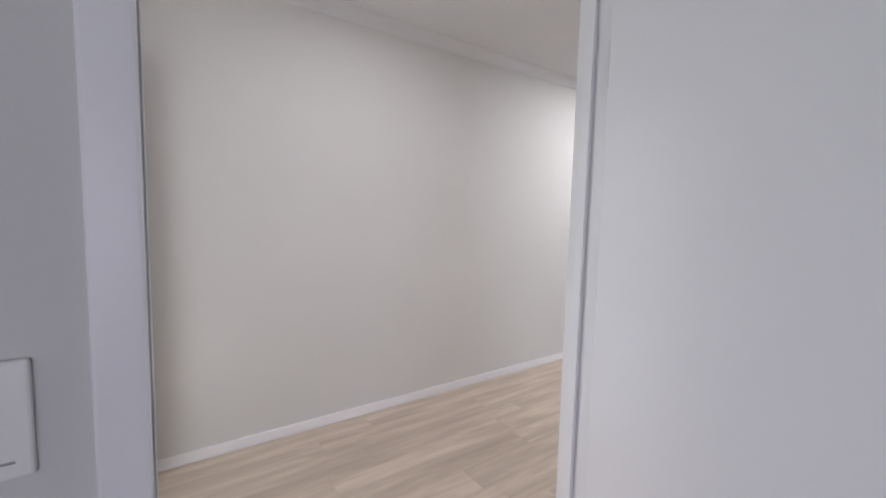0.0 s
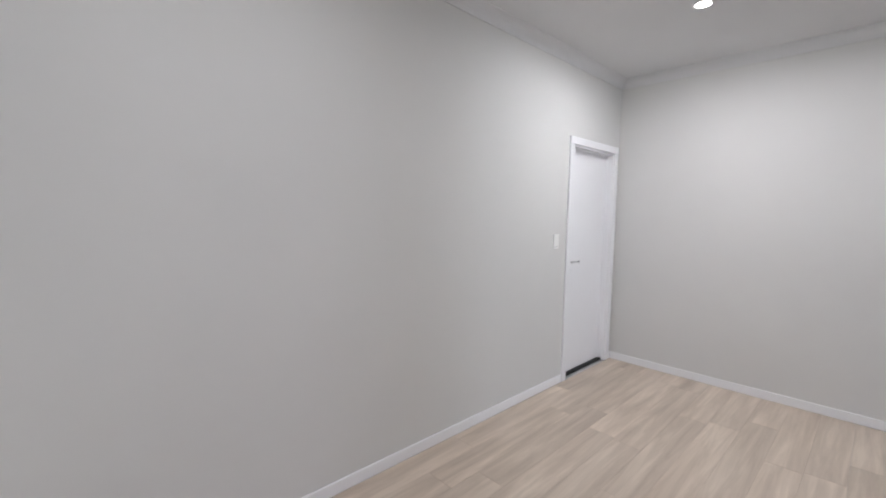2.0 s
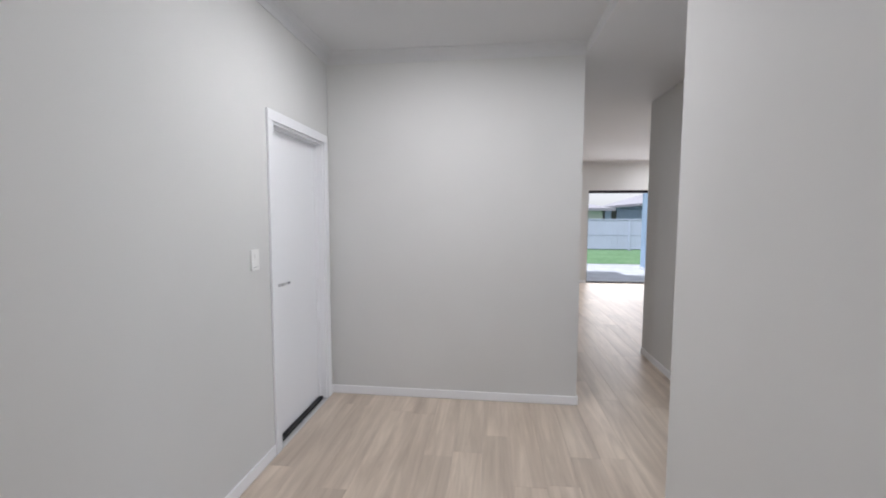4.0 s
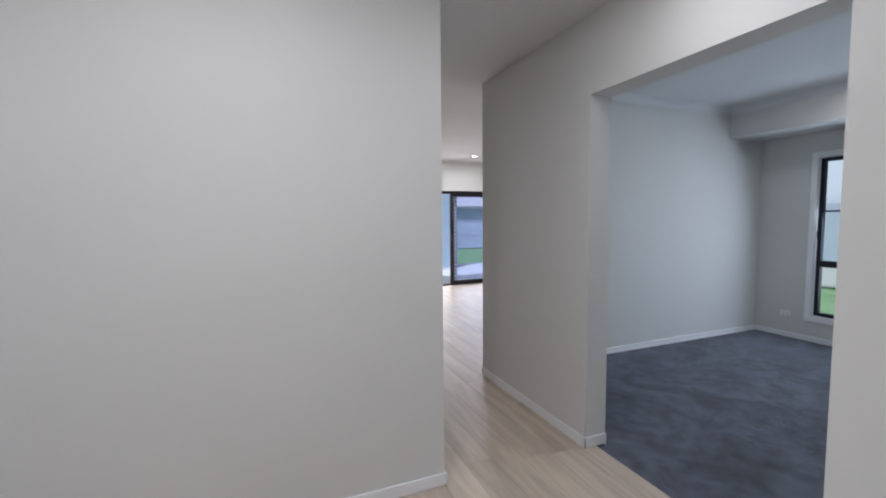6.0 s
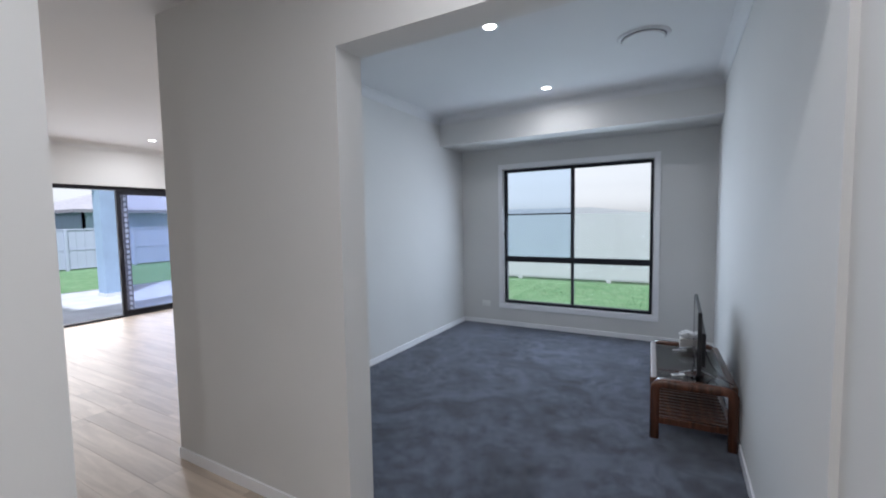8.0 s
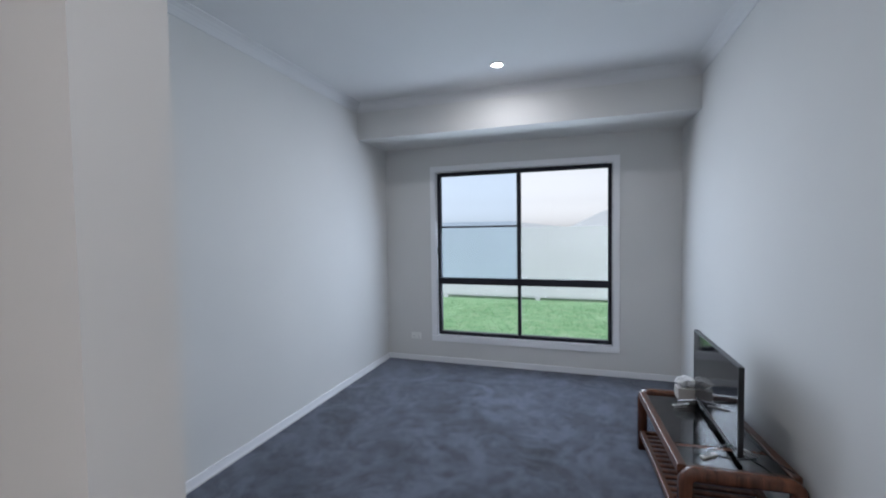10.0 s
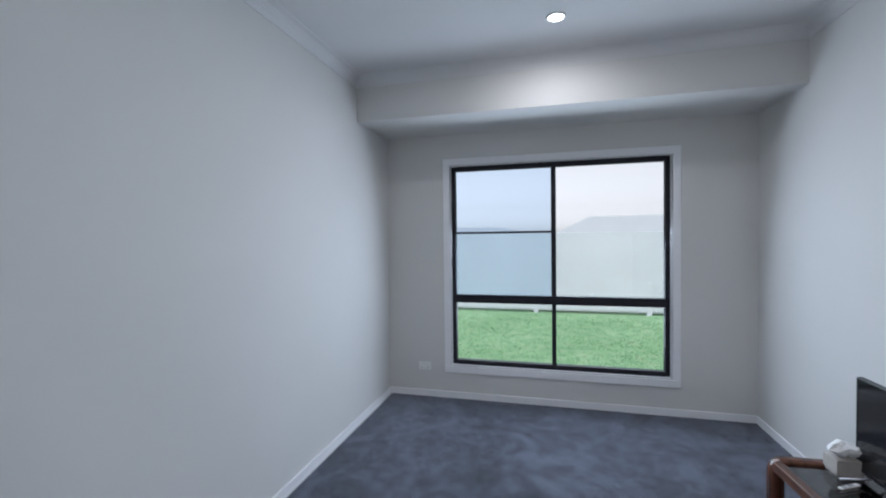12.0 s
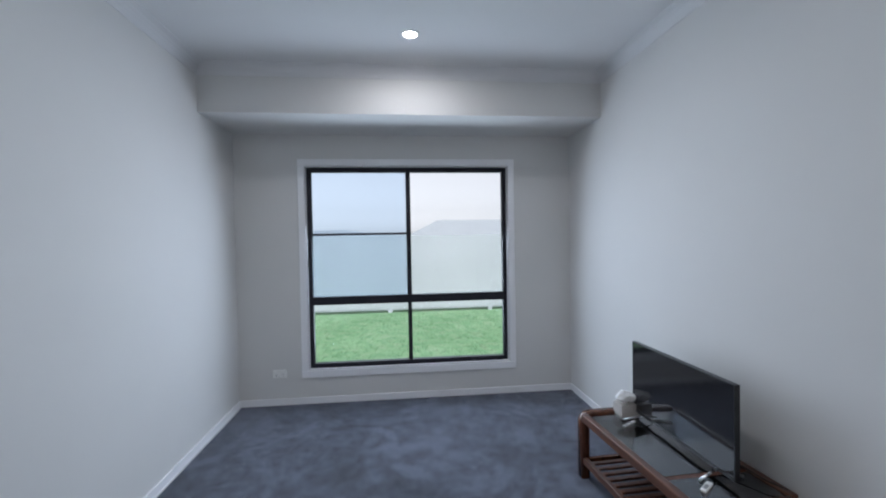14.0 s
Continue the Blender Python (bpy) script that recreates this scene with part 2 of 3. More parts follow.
# ---- large structure ----
Z = CEIL_Z + 0.02
W = "plastered wall painted light warm grey"
HX = 2.003
structure("wall_west", [(-.112, -.012, -.02, 4.735, 0, Z), (-.112, -.012, 4.735, 5.505, 2.045, Z), (-.112, -.012, 5.505, 5.712, 0, Z)], PAINT, W)
structure("wall_front", [(-.112, .45, -.02, .08, 0, Z), (.45, 1.30, -.02, .08, 2.15, Z), (1.30, 2.09, -.02, .08, 0, Z)], PAINT, W)
structure("wall_end", [(-.012, 1.978, 5.612, 5.712, 0, Z)], PAINT, W)
structure("wall_corridor", [(1.878, 1.978, 5.712, 8.2, 0, Z)], PAINT, W)
structure("wall_hall", [(1.978, 2.09, .08, .839, 0, Z), (1.978, 2.09, .839, 1.833, 2.12, Z), (1.978, 2.09, 1.833, 3.948, 0, Z)], PAINT, W)
structure("wall_doorway", [(HX, 2.09, .839, .899, 0, 2.12), (HX, 2.09, .899, 1.773, 2.063, 2.12), (HX, 2.09, 1.773, 1.833, 0, 2.12)], PAINT, W)
structure("wall_nook", [(2.09, 2.937, 3.858, 3.948, 0, Z)], PAINT, W)
structure("wall_nib", [(2.937, 3.10, 3.86, 3.968, 0, Z)], PAINT, W)
structure("wall_media_south", [(3.10, 6.965, 3.86, 3.958, 0, Z)], PAINT, W)
structure("wall_pier", [(2.937, 3.10, 5.60, 6.985, 0, Z)], PAINT, W)
structure("wall_header", [(2.937, 3.10, 3.968, 5.60, 2.19, Z)], PAINT, "plastered header over the wide opening, light warm grey")
structure("wall_media_north", [(3.10, 6.965, 7.022, 7.11, 0, Z)], PAINT, W)
structure("wall_window", [(6.965, 7.065, 3.86, 4.568, 0, Z), (6.965, 7.065, 6.412, 7.11, 0, Z), (6.965, 7.065, 4.568, 6.412, 0, .285), (6.965, 7.065, 4.568, 6.412, 2.122, Z)], PAINT, W)
structure("bulkhead", [(6.328, 6.965, 3.958, 7.022, 2.40, Z)], PAINT, "boxed bulkhead painted light warm grey above the window", "bulkhead")
structure("wall_living_north", [(-3, 1.4, 11.9, 12.1, 0, Z), (3.07, 3.42, 11.9, 12.1, 0, Z), (3.42, 6.9, 11.9, 12.1, 2.06, Z), (6.9, 7.065, 11.9, 12.1, 0, Z)], PAINT, W)
structure("wall_recess", [(1.3, 1.4, 12.1, 12.7, 0, Z), (3.07, 3.17, 12.1, 12.7, 0, Z), (1.3, 3.17, 12.7, 12.8, 0, Z)], PAINT, W)
structure("wall_living_east", [(6.965, 7.065, 7.11, 11.9, 0, Z)], PAINT, W)
structure("wall_living_south", [(-3, 1.878, 8.1, 8.2, 0, Z)], PAINT, W)
structure("wall_living_west", [(-3.1, -3, 8.1, 12.1, 0, Z)], PAINT, W)
structure("wall_bedroom", [(2.09, 2.7, -2.3, -2.2, 0, Z), (4.5, 6.1, -2.3, -2.2, 0, Z), (2.7, 4.5, -2.3, -2.2, 0, .7), (2.7, 4.5, -2.3, -2.2, 2.1, Z), (6, 6.1, -2.2, -1.3, 0, Z), (6, 6.1, .5, 3.86, 0, Z), (6, 6.1, -1.3, .5, 0, .7), (6, 6.1, -1.3, .5, 2.1, Z), (1.99, 2.09, -2.3, -.02, 0, Z)], PAINT, W)

structure("ceiling_hall", [(-.2, 2.09, -.1, 5.72, CEIL_Z, 2.9)], CEILM, "flat white plasterboard ceiling", "ceiling")
structure("ceiling_media", [(2.937, 7.065, 3.86, 7.11, CEIL_Z, 2.9)], CEILM, "flat white plasterboard ceiling", "ceiling")
structure("ceiling_corridor", [(1.982, 2.937, 3.948, 5.61, SOFFIT_Z, 2.9), (1.978, 2.937, 5.61, 6.985, SOFFIT_Z, 2.9)], CEILM, "lowered flat white corridor ceiling", "ceiling")
structure("ceiling_living", [(-3.1, 7.065, 7.11, 12.1, LIVING_Z, 2.9), (1.878, 3.1, 6.985, 7.11, LIVING_Z, 2.9), (1.3, 3.17, 12.1, 12.8, LIVING_Z, 2.9)], CEILM, "flat white plasterboard ceiling", "ceiling")
structure("ceiling_bedroom", [(2.09, 6.1, -2.3, 3.86, CEIL_Z, 2.9)], CEILM, "flat white plasterboard ceiling", "ceiling")


def cornice(name, points, cz=CEIL_Z):
    """A coved cornice along a line of wall corners, with the room on its left."""
    prof = [(0, cz - .078), (.006, cz - .078), (.008, cz - .066), (.014, cz - .05), (.026, cz - .032), (.044, cz - .016), (.062, cz - .008), (.072, cz - .006), (.074, cz)]
    pts = [Vector(p) for p in points]
    ways = [(b - a).normalized() for a, b in zip(pts, pts[1:])]
    ins = [Vector((-w.y, w.x)) for w in ways]
    shut = (pts[0] - pts[-1]).length < 1e-6
    if shut:
        ins = [ins[-1] + ins[0]] + [a + b for a, b in zip(ins, ins[1:])] + [ins[-1] + ins[0]]
    else:
        ins = [ins[0]] + [a + b for a, b in zip(ins, ins[1:])] + [ins[-1]]
    bm = bmesh.new()
    rings = [[bm.verts.new((*(p + n * d), z)) for p, n in zip(pts, ins)] for d, z in prof]
    for a, b in zip(rings, rings[1:]):
        for k in range(len(pts) - 1):
            bm.faces.new((a[k], a[k + 1], b[k + 1], b[k]))
    if not shut:
        for k in (0, -1):
            top = bm.verts.new((*pts[k], cz))
            bm.faces.new([ring[k] for ring in rings] + [top])
    bmesh.ops.recalc_face_normals(bm, faces=bm.faces[:])
    return tagged(part(name, bm, CEILM), "white coved plaster cornice under the ceiling", "cornice", "", "structure")


cornice("cornice_hall", [(1.981, 5.612), (-.012, 5.612), (-.012, .08), (1.978, .08), (1.978, 3.948)])
cornice("cornice_media", [(3.10, 3.958), (6.328, 3.958), (6.328, 7.022), (3.10, 7.022), (3.10, 3.958)])
cornice("cornice_living", [(6.965, 11.9), (3.07, 11.9), (3.07, 12.7), (1.4, 12.7), (1.4, 11.9), (-3, 11.9)], LIVING_Z)


def skirting(name, runs, z=0.0):
    """Runs of (x0, x1, y0, y1) on the floor, 66 mm high with a rounded top edge."""
    return tagged(boxes(name, [(*r, z, z + .068) for r in runs], WHITE, r=.003), "white painted timber skirting board along the floor", "skirting board", "", "structure")


T = .012
skirting("baseboard_west", [(-.012, 0, .08, 4.668), (-.012, 0, 5.572, 5.6)])
skirting("baseboard_end", [(-.012, 1.978, 5.6, 5.612), (1.978, 1.99, 5.6, 8.2)])
skirting("baseboard_hall", [(1.966, 1.978, 1.834, 3.948), (1.966, 2.937, 3.948, 3.96), (1.966, 1.978, .08, .838)])
skirting("baseboard_pier", [(2.925, 2.937, 5.588, 6.985), (2.925, 3.10, 5.588, 5.6)])
skirting("baseboard_media", [(3.10, 6.953, 3.958, 3.97), (6.953, 6.965, 3.958, 7.022), (3.10, 6.953, 7.01, 7.022), (3.10, 3.112, 5.6, 7.01)], -.027)
skirting("baseboard_living", [(1.4, 3.058, 12.688, 12.7), (3.058, 3.40, 11.888, 11.9), (-2.988, 1.412, 11.888, 11.9), (1.4, 1.412, 11.9, 12.688)])

structure("floor_base", [(-3.1, 3.02, -2.3, 12.8, -.12, -.014), (3.02, 3.17, 12.1, 12.8, -.12, -.014), (3.02, 7.065, 7.0, 12.1, -.12, -.014), (3.02, 6.1, -2.3, 3.86, -.12, -.014)], MORTAR, "concrete floor slab under the planks", "floor")
MF = -.025
structure("floor_media", [(3.02, 7.065, 3.86, 7.11, -.12, MF + .006)], CARPET, "dark blue-grey cut pile carpet", "carpet")
bm = bmesh.new()
box(bm, 2.09, 6, -2.2, 3.858, -.014, .006)
tagged(part("floor_bedroom", bm, CARPET), "dark blue-grey cut pile carpet", "carpet", "", "structure")

# ---- outdoors structure ----
GZ = -0.2
structure("ground", [(-400, 400, -400, 400, GZ - .1, GZ)], GRASS, "flat mown green lawn", "lawn")
structure("patio", [(3.17, 9.5, 12.1, 16.4, GZ, -.05)], CONCRETE, "pale concrete patio slab outside the sliding door", "patio")
structure("porch", [(-1.5, 2.5, -3, -.02, GZ, -.03)], CONCRETE, "pale concrete porch slab", "porch")
structure("patio_beam", [(2.0, 9.5, 14.93, 15.12, 2.42, 2.6)], CEILM, "white patio beam carried by the column", "beam")


def fence(name, label, x0, y0, x1, y1, top, bays, ribs=True, paint=None):
    """Panels with shallow ribs between posts, a cap, a middle rail and a gap above the ground."""
    th = thing(name, label, "fence", kind="structure")
    a, b = Vector((x0, y0, 0)), Vector((x1, y1, 0))
    along = (b - a).normalized()
    side = Vector((-along.y, along.x, 0))
    step = (b - a).length / bays

    def slab(nm, s0, s1, t, z0, z1, off=0.0):
        bm = bmesh.new()
        vs = []
        for z in (z0, z1):
            for s, w in ((s0, -t), (s1, -t), (s1, t), (s0, t)):
                vs.append(bm.verts.new(a + along * s + side * (w + off) + Vector((0, 0, z))))
        for f in ((3, 2, 1, 0), (4, 5, 6, 7), (0, 1, 5, 4), (1, 2, 6, 5), (2, 3, 7, 6), (3, 0, 4, 7)):
            bm.faces.new([vs[i] for i in f])
        bmesh.ops.recalc_face_normals(bm, faces=bm.faces[:])
        return part(nm, bm, paint or FENCEM, th)

    for i in range(bays):
        s0, s1 = i * step + .05, (i + 1) * step - .05
        slab("post", i * step - .05, i * step + .05, .05 if ribs else .041, GZ, top)
        if ribs:
            n = 8
            w = (s1 - s0) / n
            for k in range(n):
                slab("slat", s0 + k * w + .003, s0 + (k + 1) * w - .003, .012, GZ + .09, top - .06)
            slab("rail", s0, s1, .03, (GZ + top) / 2 - .03, (GZ + top) / 2 + .03)
        else:
            slab("panel", s0, s1, .04, GZ + .09, top - .06)
        slab("cap", s0, s1, .043, top - .06, top - .002)
        slab("bottom_rail", s0, s1, .03, GZ + .06, GZ + .09)
    return th


fence("fence_east", "plain white panel fence along the side lawn", 12.7, -3.41, 12.7, 24.3, 1.54, 12, False)
fence("fence_north", "pale lavender slatted panel fence along the back lawn", -3, 24.3, 12.7, 24.3, 1.385, 7, True, FENCEB)


def far_house(name, label, x0, x1, y0, y1, eave, peak, wall_m, roof_m=None, fascia_m=None, o=.55, fh=.18, windows=(.25, .62)):
    th = thing(name, label, "house")
    t = .15
    boxes("wall", [(x0, x1, y0, y0 + t, GZ, eave), (x0, x1, y1 - t, y1, GZ, eave), (x0, x0 + t, y0, y1, GZ, eave), (x1 - t, x1, y0, y1, GZ, eave)], wall_m, th)
    bm = bmesh.new()
    run = min(x1 - x0, y1 - y0) / 2 + o
    cx0, cx1, cy0, cy1 = x0 - o, x1 + o, y0 - o, y1 + o
    if x1 - x0 > y1 - y0:
        r1, r2 = (cx0 + run, (cy0 + cy1) / 2), (cx1 - run, (cy0 + cy1) / 2)
    else:
        r1, r2 = ((cx0 + cx1) / 2, cy0 + run), ((cx0 + cx1) / 2, cy1 - run)
    c = [bm.verts.new(p) for p in ((cx0, cy0, eave), (cx1, cy0, eave), (cx1, cy1, eave), (cx0, cy1, eave))]
    a, b = bm.verts.new((*r1, peak)), bm.verts.new((*r2, peak))
    faces = ((c[0], c[1], b, a), (c[1], c[2], b), (c[2], c[3], a, b), (c[3], c[0], a)) if x1 - x0 > y1 - y0 else ((c[0], c[1], a), (c[1], c[2], b, a), (c[2], c[3], b), (c[3], c[0], a, b))
    for f in faces:
        bm.faces.new(f)
    bm.faces.new(c[::-1])
    bmesh.ops.recalc_face_normals(bm, faces=bm.faces[:])
    part("roof", bm, roof_m or ROOFM, th)
    boxes("fascia", [(cx0 - .02, cx1 + .02, cy0 - .04, cy0 - .004, eave - fh, eave + .02), (cx0 - .04, cx0 - .004, cy0, cy1, eave - fh, eave + .02)], fascia_m or FASCIA, th)
    for k in windows:
        wx, wy = x0 + (x1 - x0) * k, y0 + (y1 - y0) * k
        boxes("window", [(wx, wx + 1.6, y0 - .03, y0 - .004, eave - 1.5, eave - .35)], BLACK, th)
        boxes("window", [(x0 - .03, x0 - .004, wy, wy + 1.6, eave - 1.5, eave - .35)], BLACK, th)
    return th


far_house("neighbour_house", "single-storey pale rendered house with a pale hip roof", 22, 25, -8, 5.25, 1.63, 2.4, HOUSEM, ROOFP, FENCEM, .06, .03)
far_house("neighbour_garage", "low pale rendered garage with a pale roof behind the fence", 22, 28, 5.39, 22, 1.63, 2.02, HOUSEM, ROOFP, FENCEM, .06, .03)
far_house("neighbour_house", "pale rendered house with a grey hip roof beyond the back fence", -2, 9.5, 34, 46, 2.1, 3.6, HOUSEM, windows=())
far_house("neighbour_house", "single-storey blue-grey rendered house with a low grey roof", 13, 24, 36, 48, 2.5, 4.6, HOUSEB, windows=(.62,))

col = thing("patio_column", "blue-grey rendered square column holding up the patio roof", "column")
boxes("shaft", [(5.68, 6.04, 14.85, 15.2, -.05, 2.42)], COLUMNM, col, r=.008)
boxes("base", [(5.665, 6.055, 14.835, 15.215, -.05, .02)], CONCRETE, col, r=.004)

pier = thing("brick_pier", "narrow dark pier with pale bricks outside the sliding door", "pier")
boxes("core", [(4.935, 5.02, 12.2, 12.42, -.05, 2.42)], BRICKM, pier)
z = -.05
while z < 2.33:
    boxes("brick", [(4.96, 5.0, 12.19, 12.43, z + .012, z + .07)], MORTAR, pier)
    z += .086


# ---- windows and doors ----
def media_window():
    th = thing("window_1", "black aluminium framed window with a white timber surround", "window", kind="structure")
    x = 7.0
    y0, y1, z0, z1, yc = 4.574, 6.404, .292, 2.112, 5.494
    boxes("frame", [(x, x + .06, y0 - .01, y0 + .032, z0, z1), (x, x + .06, y1 - .032, y1 + .01, z0, z1), (x, x + .06, y0 + .032, y1 - .032, z1 - .038, z1 + .008), (x, x + .06, y0 + .032, y1 - .032, z0 - .01, z0 + .036)], BLACK, th, r=.002)
    boxes("transom", [(x - .006, x + .058, y0 + .032, y1 - .032, .864, .938)], BLACK, th, r=.003)
    boxes("mullion", [(x + .004, x + .056, yc - .02, yc + .022, .938, z1 - .038), (x + .004, x + .056, yc - .018, yc + .018, z0 + .036, .864)], BLACK, th, r=.002)
    boxes("glazing_bar", [(x + .012, x + .03, yc + .022, y1 - .032, 1.497, 1.516)], BLACK, th, r=.002)
    boxes("latch", [(x - .02, x, y1 - .012, y1 + .006, 1.20, 1.28)], DARKGAP, th, r=.003)
    for a, b, c, d, m in ((yc + .022, y1 - .032, .938, z1 - .038, SCREENG), (y0 + .032, yc - .02, .938, z1 - .038, GLASS), (yc + .018, y1 - .032, z0 + .036, .864, GLASS), (y0 + .032, yc - .018, z0 + .036, .864, GLASS)):
        p = boxes("pane", [(x + .03, x + .036, a, b, c, d)], m, th)
        p.visible_shadow = False
    ya, yb, za, zb = y0 - .012, y1 + .012, z0 - .012, z1 + .012
    boxes("reveal", [(6.965, x, ya - .004, ya + .009, za, zb), (6.965, x, yb - .009, yb + .004, za, zb), (6.965, x, ya + .009, yb - .009, zb - .009, zb + .004), (6.965, x + .0, ya + .009, yb - .009, za - .004, za + .009)], WHITE, th)
    w = .06
    boxes("architrave", [(6.951, 6.965, ya - w, ya, za, zb), (6.951, 6.965, yb, yb + w, za, zb), (6.951, 6.965, ya - w, yb + w, zb, zb + w), (6.949, 6.965, ya - w, yb + w, za - w, za)], WHITE, th, r=.003)


media_window()


def slider():
    th = thing("door_3", "black aluminium framed glass sliding door to the patio", "sliding door", kind="structure")
    y = 11.96
    x0, x1, z1 = 3.42, 6.9, 2.06
    boxes("frame", [(x0, x0 + .02, y, y + .1, 0, z1), (x1 - .05, x1, y, y + .1, 0, z1), (x0 + .02, x1 - .05, y, y + .1, z1 - .06, z1), (x0 + .02, x1 - .05, y, y + .1, 0.0, .03)], BLACK, th, r=.003)
    for i, (a, b) in enumerate(((4.77, 6.10), (4.80, 6.13), (6.05, 6.85))):
        yy = y + .02 + .035 * (i % 2)
        boxes("stile", [(a, a + .05, yy, yy + .03, .03, z1 - .06), (b - .05, b, yy, yy + .03, .03, z1 - .06), (a + .05, b - .05, yy, yy + .03, .03, .09), (a + .05, b - .05, yy, yy + .03, z1 - .12, z1 - .06)], BLACK, th, r=.002)
        p = boxes("pane", [(a + .05, b - .05, yy + .012, yy + .018, .09, z1 - .12)], PATIOG, th)
        p.visible_shadow = False
    boxes("handle", [(4.78, 4.80, y - .01, y + .018, .95, 1.12)], BLACK, th, r=.003)


slider()


def lever(parent, x, y, z, way=1, face=1):
    """A lever on a round rose; the door faces face * x and the lever points way * y."""
    bm = bmesh.new()
    rod(bm, (x, y, z), (x + face * .008, y, z), .026, 24)
    part("rose", bm, STEEL, parent, "round steel rose", True)
    bm = bmesh.new()
    rod(bm, (x + face * .008, y, z), (x + face * .05, y, z), .009, 16)
    rod(bm, (x + face * .046, y - way * .008, z), (x + face * .046, y + way * .12, z), .0085, 16)
    part("lever", bm, STEEL, parent, "brushed steel lever handle", True)


def hall_door():
    th = thing("door_1", "closed flush white internal door in a white painted frame", "door", kind="structure")
    y0, y1, top = 4.735, 5.505, 2.045
    xf = -.012
    boxes("jamb", [(-.112, xf, y0, y0 + .018, 0, top), (-.112, xf, y1 - .018, y1, 0, top), (-.112, xf, y0 + .018, y1 - .018, top - .018, top)], WHITE, th)
    boxes("architrave", [(xf, xf + .016, y0 - .062, y0 + .004, 0, top - .004), (xf, xf + .016, y1 - .004, y1 + .06, 0, top - .004), (xf, xf + .016, y0 - .062, y1 + .06, top - .004, top + .06)], WHITE, th, r=.003)
    boxes("stop", [(-.072, -.06, y0 + .018, y0 + .03, 0, top - .018), (-.072, -.06, y1 - .03, y1 - .018, 0, top - .018), (-.072, -.06, y0 + .03, y1 - .03, top - .03, top - .018)], WHITE, th)
    boxes("leaf", [(-.108, -.073, y0 + .02, y1 - .02, .02, top - .021)], WHITE, th, r=.002)
    # Black strip painted in for the shade of the gap under the leaf.
    boxes("under_door_shade", [(-.106, -.04, y0 + .02, y1 - .02, .001, .0195)], DARKGAP, th)
    lever(th, -.073, y0 + .085, 1.035)
    boxes("lock_plate", [(-.073, -.068, y0 + .06, y0 + .135, .93, .965)], STEEL, th, "small steel privacy plate", r=.002)


hall_door()


def bedroom_door():
    th = thing("door_2", "open flush white gloss bedroom door in a white painted frame", "door", kind="structure")
    y0, y1, top = .917, 1.755, 2.045
    boxes("jamb", [(HX, 2.09, y0 - .018, y0, 0, top), (HX, 2.09, y1, y1 + .018, 0, top), (HX, 2.09, y0 - .018, y1 + .018, top, top + .018)], WHITE, th)
    boxes("stop", [(2.03, 2.05, y0, y0 + .003, 0, top), (2.03, 2.05, y1 - .012, y1, 0, top), (2.03, 2.05, y0 + .012, y1 - .012, top - .012, top)], WHITE, th, r=.002)
    boxes("architrave", [(2.09, 2.106, y0 - .05, y0 - .001, 0, top), (2.09, 2.106, y1 + .004, y1 + .062, 0, top), (2.09, 2.106, y0 - .04, y1 + .062, top, top + .062)], WHITE, th, r=.004)
    boxes("architrave", [(HX - .012, HX, y0 - .062, y0 - .008, 0, top), (HX - .012, HX, y1 + .010, y1 + .062, 0, top), (HX - .012, HX, y0 - .062, y1 + .062, top, top + .062)], WHITE, th, r=.004)
    leaf = boxes("leaf", [(0, .84, -.035, 0, .015, top - .005)], WHITE, th, r=.002)
    leaf.matrix_basis = pose(2.1075, 1.757, 0, 0, 0, -2)
    for z in (.25, 1.78):
        bm = bmesh.new()
        rod(bm, (2.104, 1.737, z - .05), (2.104, 1.737, z + .05), .007, 12)
        part("hinge", bm, STEEL, th, "steel butt hinge", True)


bedroom_door()


def front_door():
    """The leaf runs from its hinge along its own +x; its room face looks to its own -y."""
    th = thing("door_4", "open charcoal front door with four frosted glass strips", "door", kind="structure", at=(.478, .13, 0), turn=116)
    w, h = .82, 2.13
    zs = [(.222, .332), (.707, .81), (1.19, 1.292), (1.675, 1.78)]
    xa, xb = .16, .665
    rows, z = [], .012
    for a, b in zs:
        rows += [(xa, xb, -.02, .02, z, a), ]
        z = b
    rows += [(xa, xb, -.02, .02, z, h), (0, xa, -.02, .02, .012, h), (xb, w, -.02, .02, .012, h)]
    boxes("leaf", rows, CHARCOAL, th)
    for a, b in zs:
        boxes("glass_strip", [(xa - .001, xb + .001, -.012, .012, a, b)], FROST, th, "frosted pale green-grey glass strip")
        boxes("bead", [(xa - .006, xb + .006, -.024, -.0205, b, b + .006), (xa - .006, xb + .006, -.024, -.0205, a - .006, a), (xa - .006, xa, -.024, -.0205, a, b), (xb, xb + .006, -.024, -.0205, a, b)], CHARCOAL, th)
    bm = bmesh.new()
    soft_box(bm, w - .098, w - .028, -.032, -.02, .935, 1.165, .003)
    part("lock_plate", bm, STEEL, th, "brushed steel rectangular lock plate")
    boxes("lock_cover", [(w - .097, w - .029, -.046, -.032, 1.08, 1.164)], STEEL, th, "raised steel lock body", r=.004)
    bm = bmesh.new()
    rod(bm, (w - .06, -.03, 1.055), (w - .06, -.075, 1.055), .009, 16)
    rod(bm, (w - .052, -.07, 1.055), (w - .195, -.07, 1.05), .0085, 16)
    part("lever", bm, STEEL, th, "brushed steel lever handle", True)
    bm = bmesh.new()
    rod(bm, (w - .063, -.03, .99), (w - .063, -.045, .99), .016, 24)
    part("lock_cylinder", bm, STEEL, th, "steel snib cylinder", True)
    boxes("latch_plate", [(w, w + .0015, -.012, .012, .93, 1.1)], STEEL, th, "steel latch plate on the door's edge")


front_door()

